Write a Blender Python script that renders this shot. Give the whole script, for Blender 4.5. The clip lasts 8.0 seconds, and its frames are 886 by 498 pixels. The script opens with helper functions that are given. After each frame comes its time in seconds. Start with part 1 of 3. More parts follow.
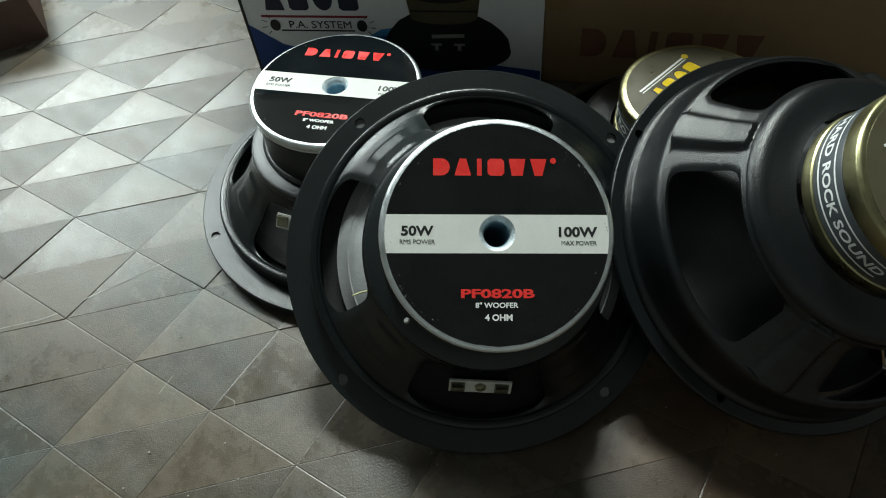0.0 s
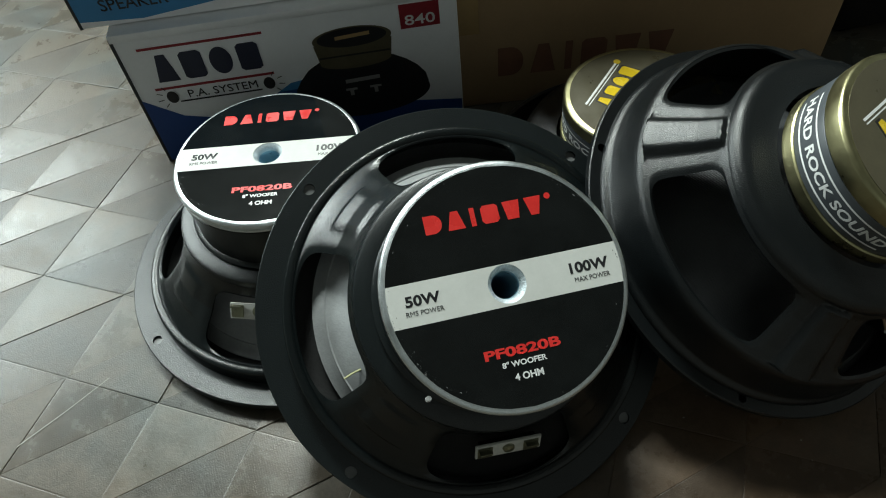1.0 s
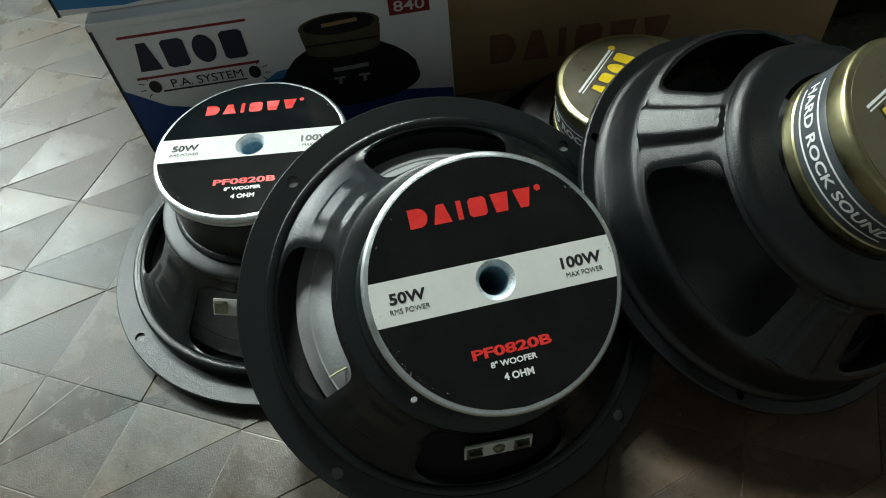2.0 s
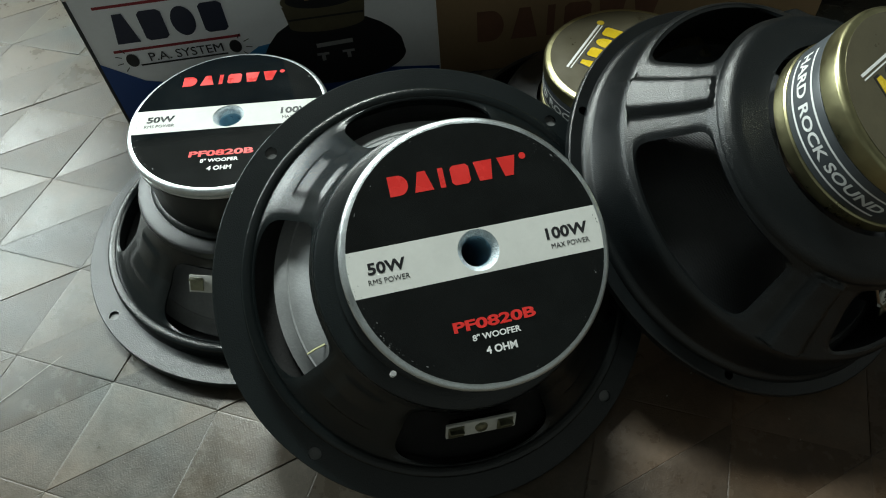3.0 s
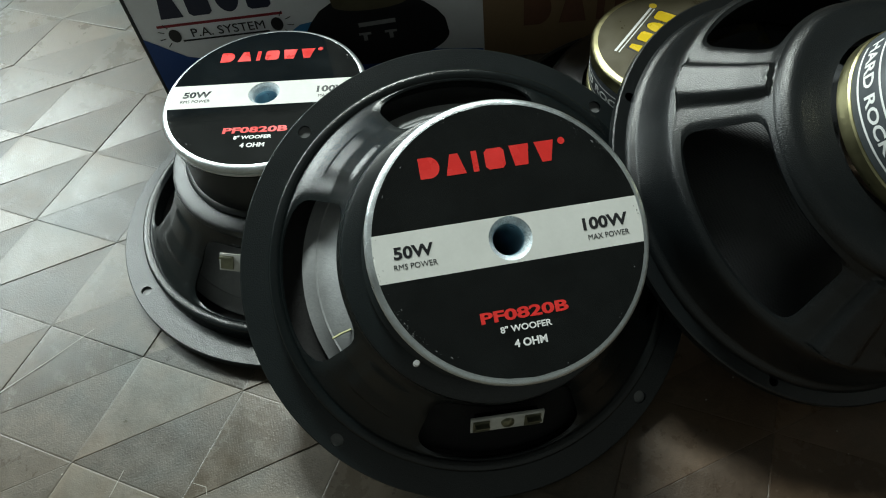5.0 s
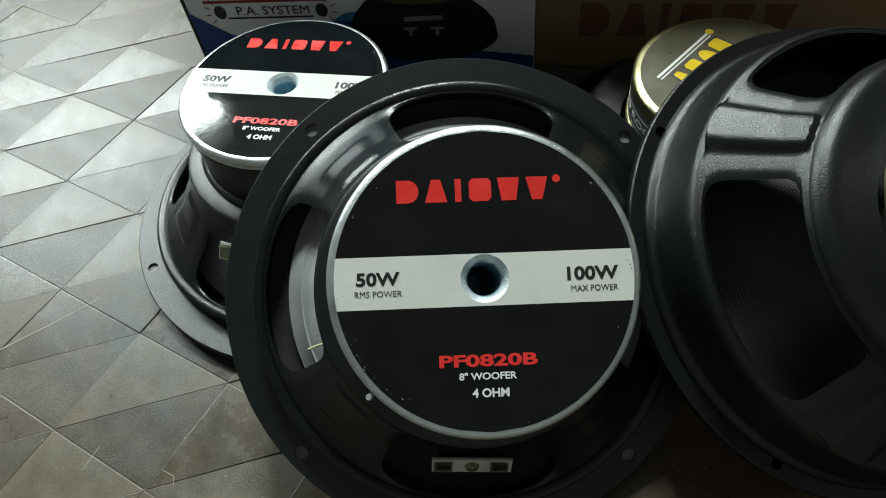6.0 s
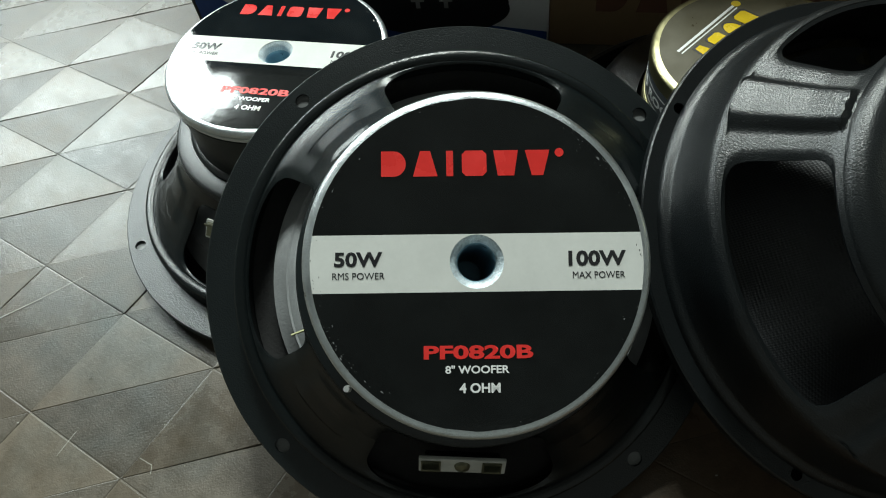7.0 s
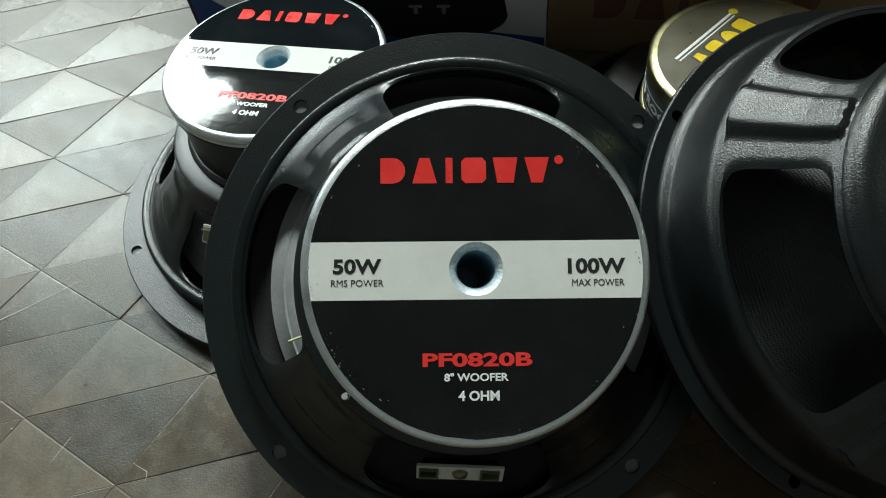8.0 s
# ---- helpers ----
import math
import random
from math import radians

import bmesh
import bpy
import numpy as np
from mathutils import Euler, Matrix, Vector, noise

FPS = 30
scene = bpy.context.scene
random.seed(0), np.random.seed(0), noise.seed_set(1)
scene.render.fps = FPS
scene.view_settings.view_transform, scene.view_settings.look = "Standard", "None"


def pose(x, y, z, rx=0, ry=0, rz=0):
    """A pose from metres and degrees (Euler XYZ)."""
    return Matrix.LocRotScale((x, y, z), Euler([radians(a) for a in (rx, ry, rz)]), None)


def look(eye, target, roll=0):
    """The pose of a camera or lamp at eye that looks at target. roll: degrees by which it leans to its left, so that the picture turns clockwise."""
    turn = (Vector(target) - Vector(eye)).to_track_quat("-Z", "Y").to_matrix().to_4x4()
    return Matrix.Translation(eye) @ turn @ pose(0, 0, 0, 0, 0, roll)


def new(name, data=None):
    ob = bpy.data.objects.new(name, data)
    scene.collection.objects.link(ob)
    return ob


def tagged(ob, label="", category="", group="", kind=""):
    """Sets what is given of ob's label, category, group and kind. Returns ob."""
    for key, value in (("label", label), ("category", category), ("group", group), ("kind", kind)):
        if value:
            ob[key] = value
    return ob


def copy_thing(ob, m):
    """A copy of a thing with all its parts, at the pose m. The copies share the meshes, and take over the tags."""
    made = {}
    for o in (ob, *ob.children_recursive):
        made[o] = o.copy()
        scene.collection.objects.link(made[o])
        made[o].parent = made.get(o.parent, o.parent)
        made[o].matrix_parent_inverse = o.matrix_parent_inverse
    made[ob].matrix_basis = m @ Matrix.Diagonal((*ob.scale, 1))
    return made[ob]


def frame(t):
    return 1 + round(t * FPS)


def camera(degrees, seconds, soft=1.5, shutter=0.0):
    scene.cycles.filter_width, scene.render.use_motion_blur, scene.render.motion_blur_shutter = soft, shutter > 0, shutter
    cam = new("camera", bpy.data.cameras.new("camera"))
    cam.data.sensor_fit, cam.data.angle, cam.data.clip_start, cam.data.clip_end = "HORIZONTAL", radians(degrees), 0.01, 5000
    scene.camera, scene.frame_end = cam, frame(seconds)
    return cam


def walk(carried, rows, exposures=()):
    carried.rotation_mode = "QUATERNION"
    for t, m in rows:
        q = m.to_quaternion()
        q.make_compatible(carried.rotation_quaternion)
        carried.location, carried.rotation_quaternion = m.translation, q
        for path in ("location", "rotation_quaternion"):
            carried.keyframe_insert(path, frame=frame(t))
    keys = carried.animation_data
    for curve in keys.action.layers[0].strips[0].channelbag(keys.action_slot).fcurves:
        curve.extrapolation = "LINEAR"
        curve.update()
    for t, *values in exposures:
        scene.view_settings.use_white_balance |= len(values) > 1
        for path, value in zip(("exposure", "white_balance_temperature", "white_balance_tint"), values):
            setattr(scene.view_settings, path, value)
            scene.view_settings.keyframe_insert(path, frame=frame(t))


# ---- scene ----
cam = camera(64.32, 8.0, soft=1.05)
PATH = [
    (0, (0.01344, 0.01614, 0.36115), (0.01778, 0.32188, -0.03445), -6.32),
    (0.2, (-0.00493, 0.02743, 0.35988), (0.02168, 0.32997, -0.03731), -5.27),
    (0.5, (-0.02417, 0.04135, 0.35128), (0.01772, 0.33656, -0.05008), -5.41),
    (0.8, (-0.02793, 0.04953, 0.34910), (0.04879, 0.34955, -0.04346), -5.57),
    (1, (-0.02361, 0.05419, 0.35263), (0.05706, 0.35546, -0.03817), -6.77),
    (2.3, (-0.01693, 0.06063, 0.34013), (0.06274, 0.35564, -0.05563), -6.94),
    (2.5, (-0.01833, 0.05858, 0.33708), (0.06509, 0.35540, -0.05655), -6.21),
    (3, (-0.01573, 0.05826, 0.33104), (0.07015, 0.34885, -0.06668), -5.48),
    (3.5, (-0.02334, 0.05831, 0.33131), (0.06469, 0.34921, -0.06571), -5.13),
    (4, (-0.02691, 0.05738, 0.32985), (0.06427, 0.35081, -0.06458), -4.71),
    (4.5, (-0.02771, 0.05863, 0.32690), (0.05663, 0.34927, -0.07111), -6.60),
    (4.7, (-0.02240, 0.05865, 0.32376), (0.05780, 0.35361, -0.07193), -6.36),
    (5, (-0.01017, 0.06237, 0.32164), (0.04491, 0.35692, -0.07862), -7.92),
    (5.2, (-0.00032, 0.06628, 0.32117), (0.03879, 0.36248, -0.07975), -6.82),
    (6.3, (0.02974, 0.08210, 0.30561), (0.02581, 0.37767, -0.09766), -9.10),
    (6.5, (0.03091, 0.08522, 0.29879), (0.02342, 0.37905, -0.10569), -8.94),
    (7, (0.03386, 0.08679, 0.29384), (0.02526, 0.38039, -0.11079), -9.15),
    (7.5, (0.03301, 0.08665, 0.29392), (0.02485, 0.38030, -0.11068), -8.93),
    (8, (0.03277, 0.08788, 0.29403), (0.02811, 0.38351, -0.10919), -8.34),
]
walk(cam, [(t, look(eye, target, roll)) for t, eye, target, roll in PATH])

# ---- light ----
scene.view_settings.exposure = 0.0
world = bpy.data.worlds.new("world")
scene.world = world
world.use_nodes = True
world.node_tree.nodes["Background"].inputs[0].default_value = (0.6, 0.7, 0.8, 1)
world.node_tree.nodes["Background"].inputs[1].default_value = 0.2


def area_lamp(name, eye, target, sx, sy, watts, colour):
    lamp = bpy.data.lights.new(name, "AREA")
    lamp.shape, lamp.size, lamp.size_y, lamp.energy, lamp.color = "RECTANGLE", sx, sy, watts, colour
    ob = new(name, lamp)
    ob.matrix_world = look(eye, target)
    return ob


area_lamp("window_light", (-0.91, 1.60, 1.03), (-0.15, 0.35, 0.05), 0.80, 0.48, 34.0, (0.88, 1.0, 0.975))
# unseen upper source, added so that the woofer labels get enough light
area_lamp("added_upper_light", (0.11, 1.60, 2.10), (0.03, 0.22, 0.08), 0.56, 0.36, 84.0, (0.90, 1.0, 0.945))


# ---- materials ----
def nodes_of(name):
    m = bpy.data.materials.new(name)
    m.use_nodes = True
    t = m.node_tree
    return m, t, t.nodes["Principled BSDF"]


def add(t, kind, **values):
    nd = t.nodes.new(kind)
    for k, v in values.items():
        nd.inputs[k].default_value = v
    return nd


def surface(name, colour, rough=0.5, metal=0.0, grain=300.0, vary=0.12, wear=25.0, wear_amount=0.15, bump=0.1, bump_scale=600.0,
            rough_vary=0.15, by_object=0.0, stretch=None, spec=0.5):
    """A two-scale surface: fine grain, broad wear, fine relief."""
    m, t, b = nodes_of(name)
    L = t.links.new
    co = t.nodes.new("ShaderNodeTexCoord")
    src = co.outputs["Object"]
    if stretch:
        mp = t.nodes.new("ShaderNodeMapping")
        mp.inputs["Scale"].default_value = stretch
        L(src, mp.inputs["Vector"])
        src = mp.outputs["Vector"]
    n1 = add(t, "ShaderNodeTexNoise", Scale=grain, Detail=4.0)
    n2 = add(t, "ShaderNodeTexNoise", Scale=wear, Detail=5.0, Roughness=0.65)
    n3 = add(t, "ShaderNodeTexNoise", Scale=bump_scale, Detail=3.0)
    for nd in (n1, n2, n3):
        L(src, nd.inputs["Vector"])
    k1 = t.nodes.new("ShaderNodeMapRange")
    k1.inputs["To Min"].default_value, k1.inputs["To Max"].default_value = 1 - vary, 1 + vary
    L(n1.outputs["Fac"], k1.inputs["Value"])
    k2 = t.nodes.new("ShaderNodeMapRange")
    k2.inputs["From Min"].default_value, k2.inputs["From Max"].default_value = 0.3, 0.7
    k2.inputs["To Min"].default_value, k2.inputs["To Max"].default_value = 1 - wear_amount, 1 + wear_amount
    L(n2.outputs["Fac"], k2.inputs["Value"])
    mul = t.nodes.new("ShaderNodeMath")
    mul.operation = "MULTIPLY"
    L(k1.outputs[0], mul.inputs[0])
    L(k2.outputs[0], mul.inputs[1])
    value = mul.outputs[0]
    if by_object:
        oi = t.nodes.new("ShaderNodeObjectInfo")
        k3 = t.nodes.new("ShaderNodeMapRange")
        k3.inputs["To Min"].default_value, k3.inputs["To Max"].default_value = 1 - by_object, 1 + by_object
        L(oi.outputs["Random"], k3.inputs["Value"])
        m2 = t.nodes.new("ShaderNodeMath")
        m2.operation = "MULTIPLY"
        L(value, m2.inputs[0])
        L(k3.outputs[0], m2.inputs[1])
        value = m2.outputs[0]
    vm = t.nodes.new("ShaderNodeVectorMath")
    vm.operation = "SCALE"
    vm.inputs[0].default_value = colour
    L(value, vm.inputs["Scale"])
    L(vm.outputs[0], b.inputs["Base Color"])
    kr = t.nodes.new("ShaderNodeMapRange")
    kr.inputs["From Min"].default_value, kr.inputs["From Max"].default_value = 0.3, 0.7
    kr.inputs["To Min"].default_value, kr.inputs["To Max"].default_value = max(0.02, rough - rough_vary), min(1.0, rough + rough_vary)
    L(n2.outputs["Fac"], kr.inputs["Value"])
    L(kr.outputs[0], b.inputs["Roughness"])
    b.inputs["Metallic"].default_value = metal
    b.inputs["Specular IOR Level"].default_value = spec
    if by_object:
        ra = t.nodes.new("ShaderNodeMath")
        ra.operation, ra.inputs[1].default_value = "MULTIPLY_ADD", 0.08
        ra.inputs[0].default_value = 0.5
        rb = t.nodes.new("ShaderNodeMath")
        rb.operation, rb.inputs[1].default_value = "ADD", -0.03
        L(oi.outputs["Random"], ra.inputs[0])
        L(kr.outputs[0], ra.inputs[2])
        L(ra.outputs[0], rb.inputs[0])
        L(rb.outputs[0], b.inputs["Roughness"])
    if bump:
        bp = add(t, "ShaderNodeBump", Strength=bump, Distance=0.0006)
        L(n3.outputs["Fac"], bp.inputs["Height"])
        L(bp.outputs["Normal"], b.inputs["Normal"])
    return m


black_paint = surface("black_powder_coat", (0.0042, 0.0062, 0.0066), 0.24, 0, 2500, 0.25, 40, 0.15, 0.34, 1100, 0.015, spec=0.42)
flange_paint = surface("black_crinkle_coat", (0.006, 0.0088, 0.0095), 0.31, 0, 2500, 0.25, 40, 0.15, 0.30, 1700, 0.015, spec=0.46)
gasket_mat = surface("black_gasket_foam", (0.012, 0.012, 0.012), 0.85, 0, 700, 0.3, 60, 0.2, 0.4, 900, 0.1)
cone_mat = surface("grey_paper_cone", (0.30, 0.31, 0.315), 0.75, 0, 500, 0.12, 60, 0.12, 0.25, 900, 0.1)
# the spider's cloth, and the black that stands for shade in the front opening
cloth_shade_mat = surface("black_cloth_and_shade", (0.012, 0.012, 0.013), 0.8, 0, 900, 0.3, 60, 0.2, 0.5, 1500, 0.1)
ferrite = surface("black_ferrite_magnet", (0.012, 0.012, 0.013), 0.45, 0, 500, 0.2, 50, 0.25, 0.2, 700, 0.12)
zinc = surface("zinc_plated_steel", (0.74, 0.79, 0.81), 0.36, 1.0, 900, 0.12, 60, 0.12, 0.3, 1600, 0.1)
plug_mat = surface("grey_hole_bottom", (0.14, 0.145, 0.145), 0.5, 0, 500, 0.1, 90, 0.2, 0.2, 900, 0.1)
bore_mat = surface("blue_zinc_bore", (0.26, 0.44, 0.54), 0.35, 0.35, 500, 0.1, 60, 0.2, 0.1, 800, 0.1)
gold = surface("gold_anodised_steel", (0.38, 0.355, 0.20), 0.34, 1.0, 300, 0.08, 60, 0.12, 0.05, 700, 0.08)
gloss_black = surface("glossy_black_label", (0.006, 0.007, 0.007), 0.07, 0, 900, 0.2, 70, 0.3, 0.03, 300, 0.03)
label_white = surface("white_label_band", (0.66, 0.67, 0.64), 0.09, 0, 700, 0.03, 90, 0.05, 0.03, 300, 0.03)
chamfer_mat = surface("sparkling_zinc_edge", (0.62, 0.70, 0.74), 0.45, 0.35, 1500, 0.35, 200, 0.2, 0.7, 1600, 0.15)
red_ink = surface("red_ink", (0.72, 0.035, 0.03), 0.3, 0, 500, 0.05, 60, 0.08, 0)
black_ink = surface("black_ink", (0.02, 0.02, 0.022), 0.3, 0, 500, 0.05, 60, 0.08, 0)
white_ink = surface("white_ink", (0.75, 0.76, 0.75), 0.3, 0, 500, 0.05, 60, 0.08, 0)
navy_ink = surface("navy_ink", (0.02, 0.024, 0.05), 0.5, 0, 500, 0.05, 60, 0.1, 0)
maroon_ink = surface("maroon_ink", (0.28, 0.02, 0.03), 0.5, 0, 500, 0.05, 60, 0.1, 0)
yellow_ink = surface("yellow_ink", (0.66, 0.46, 0.018), 0.3, 0, 500, 0.05, 60, 0.08, 0)
olive_label = surface("bronze_brown_label", (0.075, 0.065, 0.038), 0.34, 0.0, 600, 0.1, 60, 0.15, 0.05, 700, 0.08)
band_grey = surface("grey_band_sticker", (0.06, 0.068, 0.075), 0.4, 0, 500, 0.1, 60, 0.15, 0.04, 700, 0.1)
tag_white = surface("white_terminal_board", (0.62, 0.62, 0.58), 0.5, 0, 500, 0.08, 90, 0.15, 0.1, 700, 0.1)
tin = surface("tinned_brass_terminal", (0.26, 0.26, 0.18), 0.38, 1.0, 500, 0.15, 90, 0.3, 0.2, 700, 0.12)
wire_mat = surface("tinsel_wire", (0.35, 0.25, 0.16), 0.4, 0.8, 900, 0.2, 90, 0.2, 0.2, 1500, 0.1)
glue = surface("clear_glue_blob", (0.8, 0.8, 0.78), 0.2, 0, 500, 0.05, 90, 0.1, 0.1)
straw_mat = surface("dry_straw_chip", (0.40, 0.40, 0.20), 0.6, 0, 500, 0.1, 90, 0.15, 0.1)
card_white = surface("white_printed_card", (0.86, 0.87, 0.90), 0.42, 0, 400, 0.03, 14, 0.06, 0.06, 500, 0.1)
card_blue = surface("blue_printed_card", (0.012, 0.06, 0.24), 0.45, 0, 400, 0.06, 14, 0.12, 0.05, 500, 0.1)
card_cyan = surface("light_blue_printed_card", (0.05, 0.24, 0.50), 0.45, 0, 400, 0.06, 14, 0.12, 0.05, 500, 0.1)
card_edge = surface("dark_card_edge", (0.03, 0.032, 0.035), 0.6, 0, 400, 0.1, 30, 0.2, 0.05, 500, 0.1)
kraft = surface("brown_kraft_card", (0.38, 0.255, 0.14), 0.55, 0, 350, 0.06, 12, 0.12, 0.1, 400, 0.1)
kraft_print = surface("faded_brown_print", (0.20, 0.095, 0.058), 0.6, 0, 300, 0.1, 30, 0.2, 0)
tape_mat = surface("clear_brown_tape", (0.40, 0.27, 0.13), 0.15, 0, 300, 0.06, 20, 0.15, 0.05, 200, 0.05)
print_black = surface("printed_black", (0.012, 0.012, 0.014), 0.5, 0, 300, 0.1, 60, 0.2, 0)
print_olive = surface("printed_olive", (0.10, 0.085, 0.05), 0.5, 0, 300, 0.1, 60, 0.2, 0)
print_grey = surface("printed_grey", (0.30, 0.30, 0.30), 0.5, 0, 300, 0.1, 60, 0.2, 0)
wood_red = surface("dark_red_brown_card", (0.085, 0.046, 0.036), 0.5, 0, 220, 0.12, 14, 0.25, 0.1, 300, 0.1)
lid_glare = surface("glossy_lid_glare_white", (0.75, 0.75, 0.72), 0.2, 0, 300, 0.04, 20, 0.06, 0.05, 300, 0.05)
plaster = surface("painted_plaster_wall", (0.28, 0.282, 0.272), 0.8, 0, 60, 0.04, 3, 0.08, 0.2, 150, 0.1)
ceiling_mat = surface("dull_ceiling_paint", (0.28, 0.282, 0.272), 0.85, 0, 60, 0.03, 3, 0.05, 0.15, 150, 0.1)
frame_mat = surface("white_window_paint", (0.6, 0.6, 0.58), 0.5, 0, 120, 0.05, 10, 0.1, 0.1, 300, 0.1)
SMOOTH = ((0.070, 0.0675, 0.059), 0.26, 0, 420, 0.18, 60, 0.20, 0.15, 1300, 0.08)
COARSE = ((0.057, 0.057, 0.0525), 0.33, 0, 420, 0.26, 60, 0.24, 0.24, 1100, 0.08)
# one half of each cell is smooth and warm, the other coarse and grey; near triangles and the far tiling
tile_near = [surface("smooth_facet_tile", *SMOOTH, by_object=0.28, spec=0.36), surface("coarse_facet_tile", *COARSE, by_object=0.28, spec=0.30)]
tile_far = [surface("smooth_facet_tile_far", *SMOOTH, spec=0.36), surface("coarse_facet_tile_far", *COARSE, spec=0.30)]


def tinted(m, warm, cool, scale):
    """Lets broad stains drift between two tints, over the surface's own colour."""
    t = m.node_tree
    b = t.nodes["Principled BSDF"]
    src = b.inputs["Base Color"].links[0].from_socket
    co = [nd for nd in t.nodes if nd.type == "TEX_COORD"][0]
    geo = t.nodes.new("ShaderNodeNewGeometry")
    nz = add(t, "ShaderNodeTexNoise", Scale=scale, Detail=4.0, Roughness=0.6)
    t.links.new(geo.outputs["Position"], nz.inputs["Vector"])
    ramp = t.nodes.new("ShaderNodeValToRGB")
    ramp.color_ramp.elements[0].position, ramp.color_ramp.elements[0].color = 0.46, (*warm, 1)
    ramp.color_ramp.elements[1].position, ramp.color_ramp.elements[1].color = 0.68, (*cool, 1)
    t.links.new(nz.outputs["Fac"], ramp.inputs["Fac"])
    mul = t.nodes.new("ShaderNodeVectorMath")
    mul.operation = "MULTIPLY"
    t.links.new(src, mul.inputs[0])
    t.links.new(ramp.outputs["Color"], mul.inputs[1])
    t.links.new(mul.outputs[0], b.inputs["Base Color"])


def stone_faces(m, island):
    """Gives each triangle one of three finishes (dotted weave, coarse grain, brushed) and a broad warm brown tint to
    the floor.
    """
    t = m.node_tree
    L = t.links.new
    b = t.nodes["Principled BSDF"]
    geo = t.nodes.new("ShaderNodeNewGeometry")
    rnd = geo.outputs["Random Per Island"] if island else t.nodes.new("ShaderNodeObjectInfo").outputs["Random"]

    def maths(op, x, y, z=None):
        nd = t.nodes.new("ShaderNodeMath")
        nd.operation = op
        for k, v in enumerate((x, y, z)):
            if isinstance(v, (int, float)):
                nd.inputs[k].default_value = v
            elif v is not None:
                L(v, nd.inputs[k])
        return nd.outputs[0]

    pick = maths("FRACT", maths("MULTIPLY", rnd, 7.13), 0.0)
    weave = add(t, "ShaderNodeTexVoronoi", Scale=800.0, Randomness=0.35)
    coarse = add(t, "ShaderNodeTexNoise", Scale=520.0, Detail=3.0, Roughness=0.7)
    brushed = add(t, "ShaderNodeTexNoise", Scale=260.0, Detail=4.0)
    mp = t.nodes.new("ShaderNodeMapping")
    mp.inputs["Rotation"].default_value = (0, 0, 0.6)
    mp.inputs["Scale"].default_value = (0.12, 1.6, 1.0)
    for nd in (weave, coarse, mp):
        L(geo.outputs["Position"], nd.inputs["Vector"])
    L(mp.outputs["Vector"], brushed.inputs["Vector"])
    is_weave = maths("LESS_THAN", pick, 0.34)
    is_brushed = maths("GREATER_THAN", pick, 0.67)
    is_coarse = maths("SUBTRACT", 1.0, maths("ADD", is_weave, is_brushed))
    height = maths("ADD", maths("MULTIPLY", maths("MULTIPLY", weave.outputs["Distance"], 0.5), is_weave),
                   maths("ADD", maths("MULTIPLY", coarse.outputs["Fac"], is_coarse), maths("MULTIPLY", maths("MULTIPLY", brushed.outputs["Fac"], 0.45), is_brushed)))
    bp = add(t, "ShaderNodeBump", Strength=0.16, Distance=0.0005)
    L(height, bp.inputs["Height"])
    old = b.inputs["Normal"].links[0].from_node
    L(bp.outputs["Normal"], old.inputs["Normal"])
    # roughness follows the finish
    r0 = b.inputs["Roughness"].links[0].from_socket
    L(maths("ADD", r0, maths("ADD", maths("MULTIPLY", is_coarse, 0.05), maths("MULTIPLY", is_weave, 0.02))), b.inputs["Roughness"])
    # warm brown tint round one floor point, and fine pale wear marks
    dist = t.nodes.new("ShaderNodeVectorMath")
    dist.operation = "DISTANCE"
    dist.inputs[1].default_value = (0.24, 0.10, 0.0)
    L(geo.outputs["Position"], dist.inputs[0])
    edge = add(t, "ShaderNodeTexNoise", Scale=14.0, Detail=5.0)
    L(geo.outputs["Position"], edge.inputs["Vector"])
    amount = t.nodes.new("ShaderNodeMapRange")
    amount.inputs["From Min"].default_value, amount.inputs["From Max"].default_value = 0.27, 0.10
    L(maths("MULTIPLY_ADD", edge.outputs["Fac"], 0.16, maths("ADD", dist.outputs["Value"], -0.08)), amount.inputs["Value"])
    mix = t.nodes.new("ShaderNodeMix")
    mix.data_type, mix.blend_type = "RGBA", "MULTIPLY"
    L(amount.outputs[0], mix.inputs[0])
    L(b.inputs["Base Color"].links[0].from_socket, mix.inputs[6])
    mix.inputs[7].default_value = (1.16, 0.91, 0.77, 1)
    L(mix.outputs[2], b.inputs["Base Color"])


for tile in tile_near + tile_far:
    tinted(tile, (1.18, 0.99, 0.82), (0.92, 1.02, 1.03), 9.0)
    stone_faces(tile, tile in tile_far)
grout = surface("dark_grey_joint", (0.095, 0.09, 0.08), 0.5, 0, 400, 0.2, 26, 0.25, 0.1, 600, 0.1)
scratch_mat = surface("pale_scratch", (0.30, 0.29, 0.25), 0.6, 0, 500, 0.1, 60, 0.15, 0)
satin_paint = surface("black_satin_cast_paint", (0.0045, 0.0058, 0.0064), 0.30, 0, 2500, 0.2, 40, 0.15, 0.34, 1800, 0.015, spec=0.47)
weave_mat = surface("black_woven_cone", (0.028, 0.030, 0.032), 0.55, 0, 900, 0.2, 60, 0.2, 0.0)
wt = weave_mat.node_tree
wv = add(wt, "ShaderNodeTexVoronoi", Scale=1100.0, Randomness=0.1)
wb = add(wt, "ShaderNodeBump", Strength=0.5, Distance=0.0005)
wt.links.new([nd for nd in wt.nodes if nd.type == "TEX_COORD"][0].outputs["Object"], wv.inputs["Vector"])
wt.links.new(wv.outputs["Distance"], wb.inputs["Height"])
wt.links.new(wb.outputs["Normal"], wt.nodes["Principled BSDF"].inputs["Normal"])
plastic_dark = surface("dark_cling_film", (0.012, 0.011, 0.0105), 0.25, 0, 60, 0.2, 9, 0.4, 0.6, 40, 0.1)

CM = 0.01


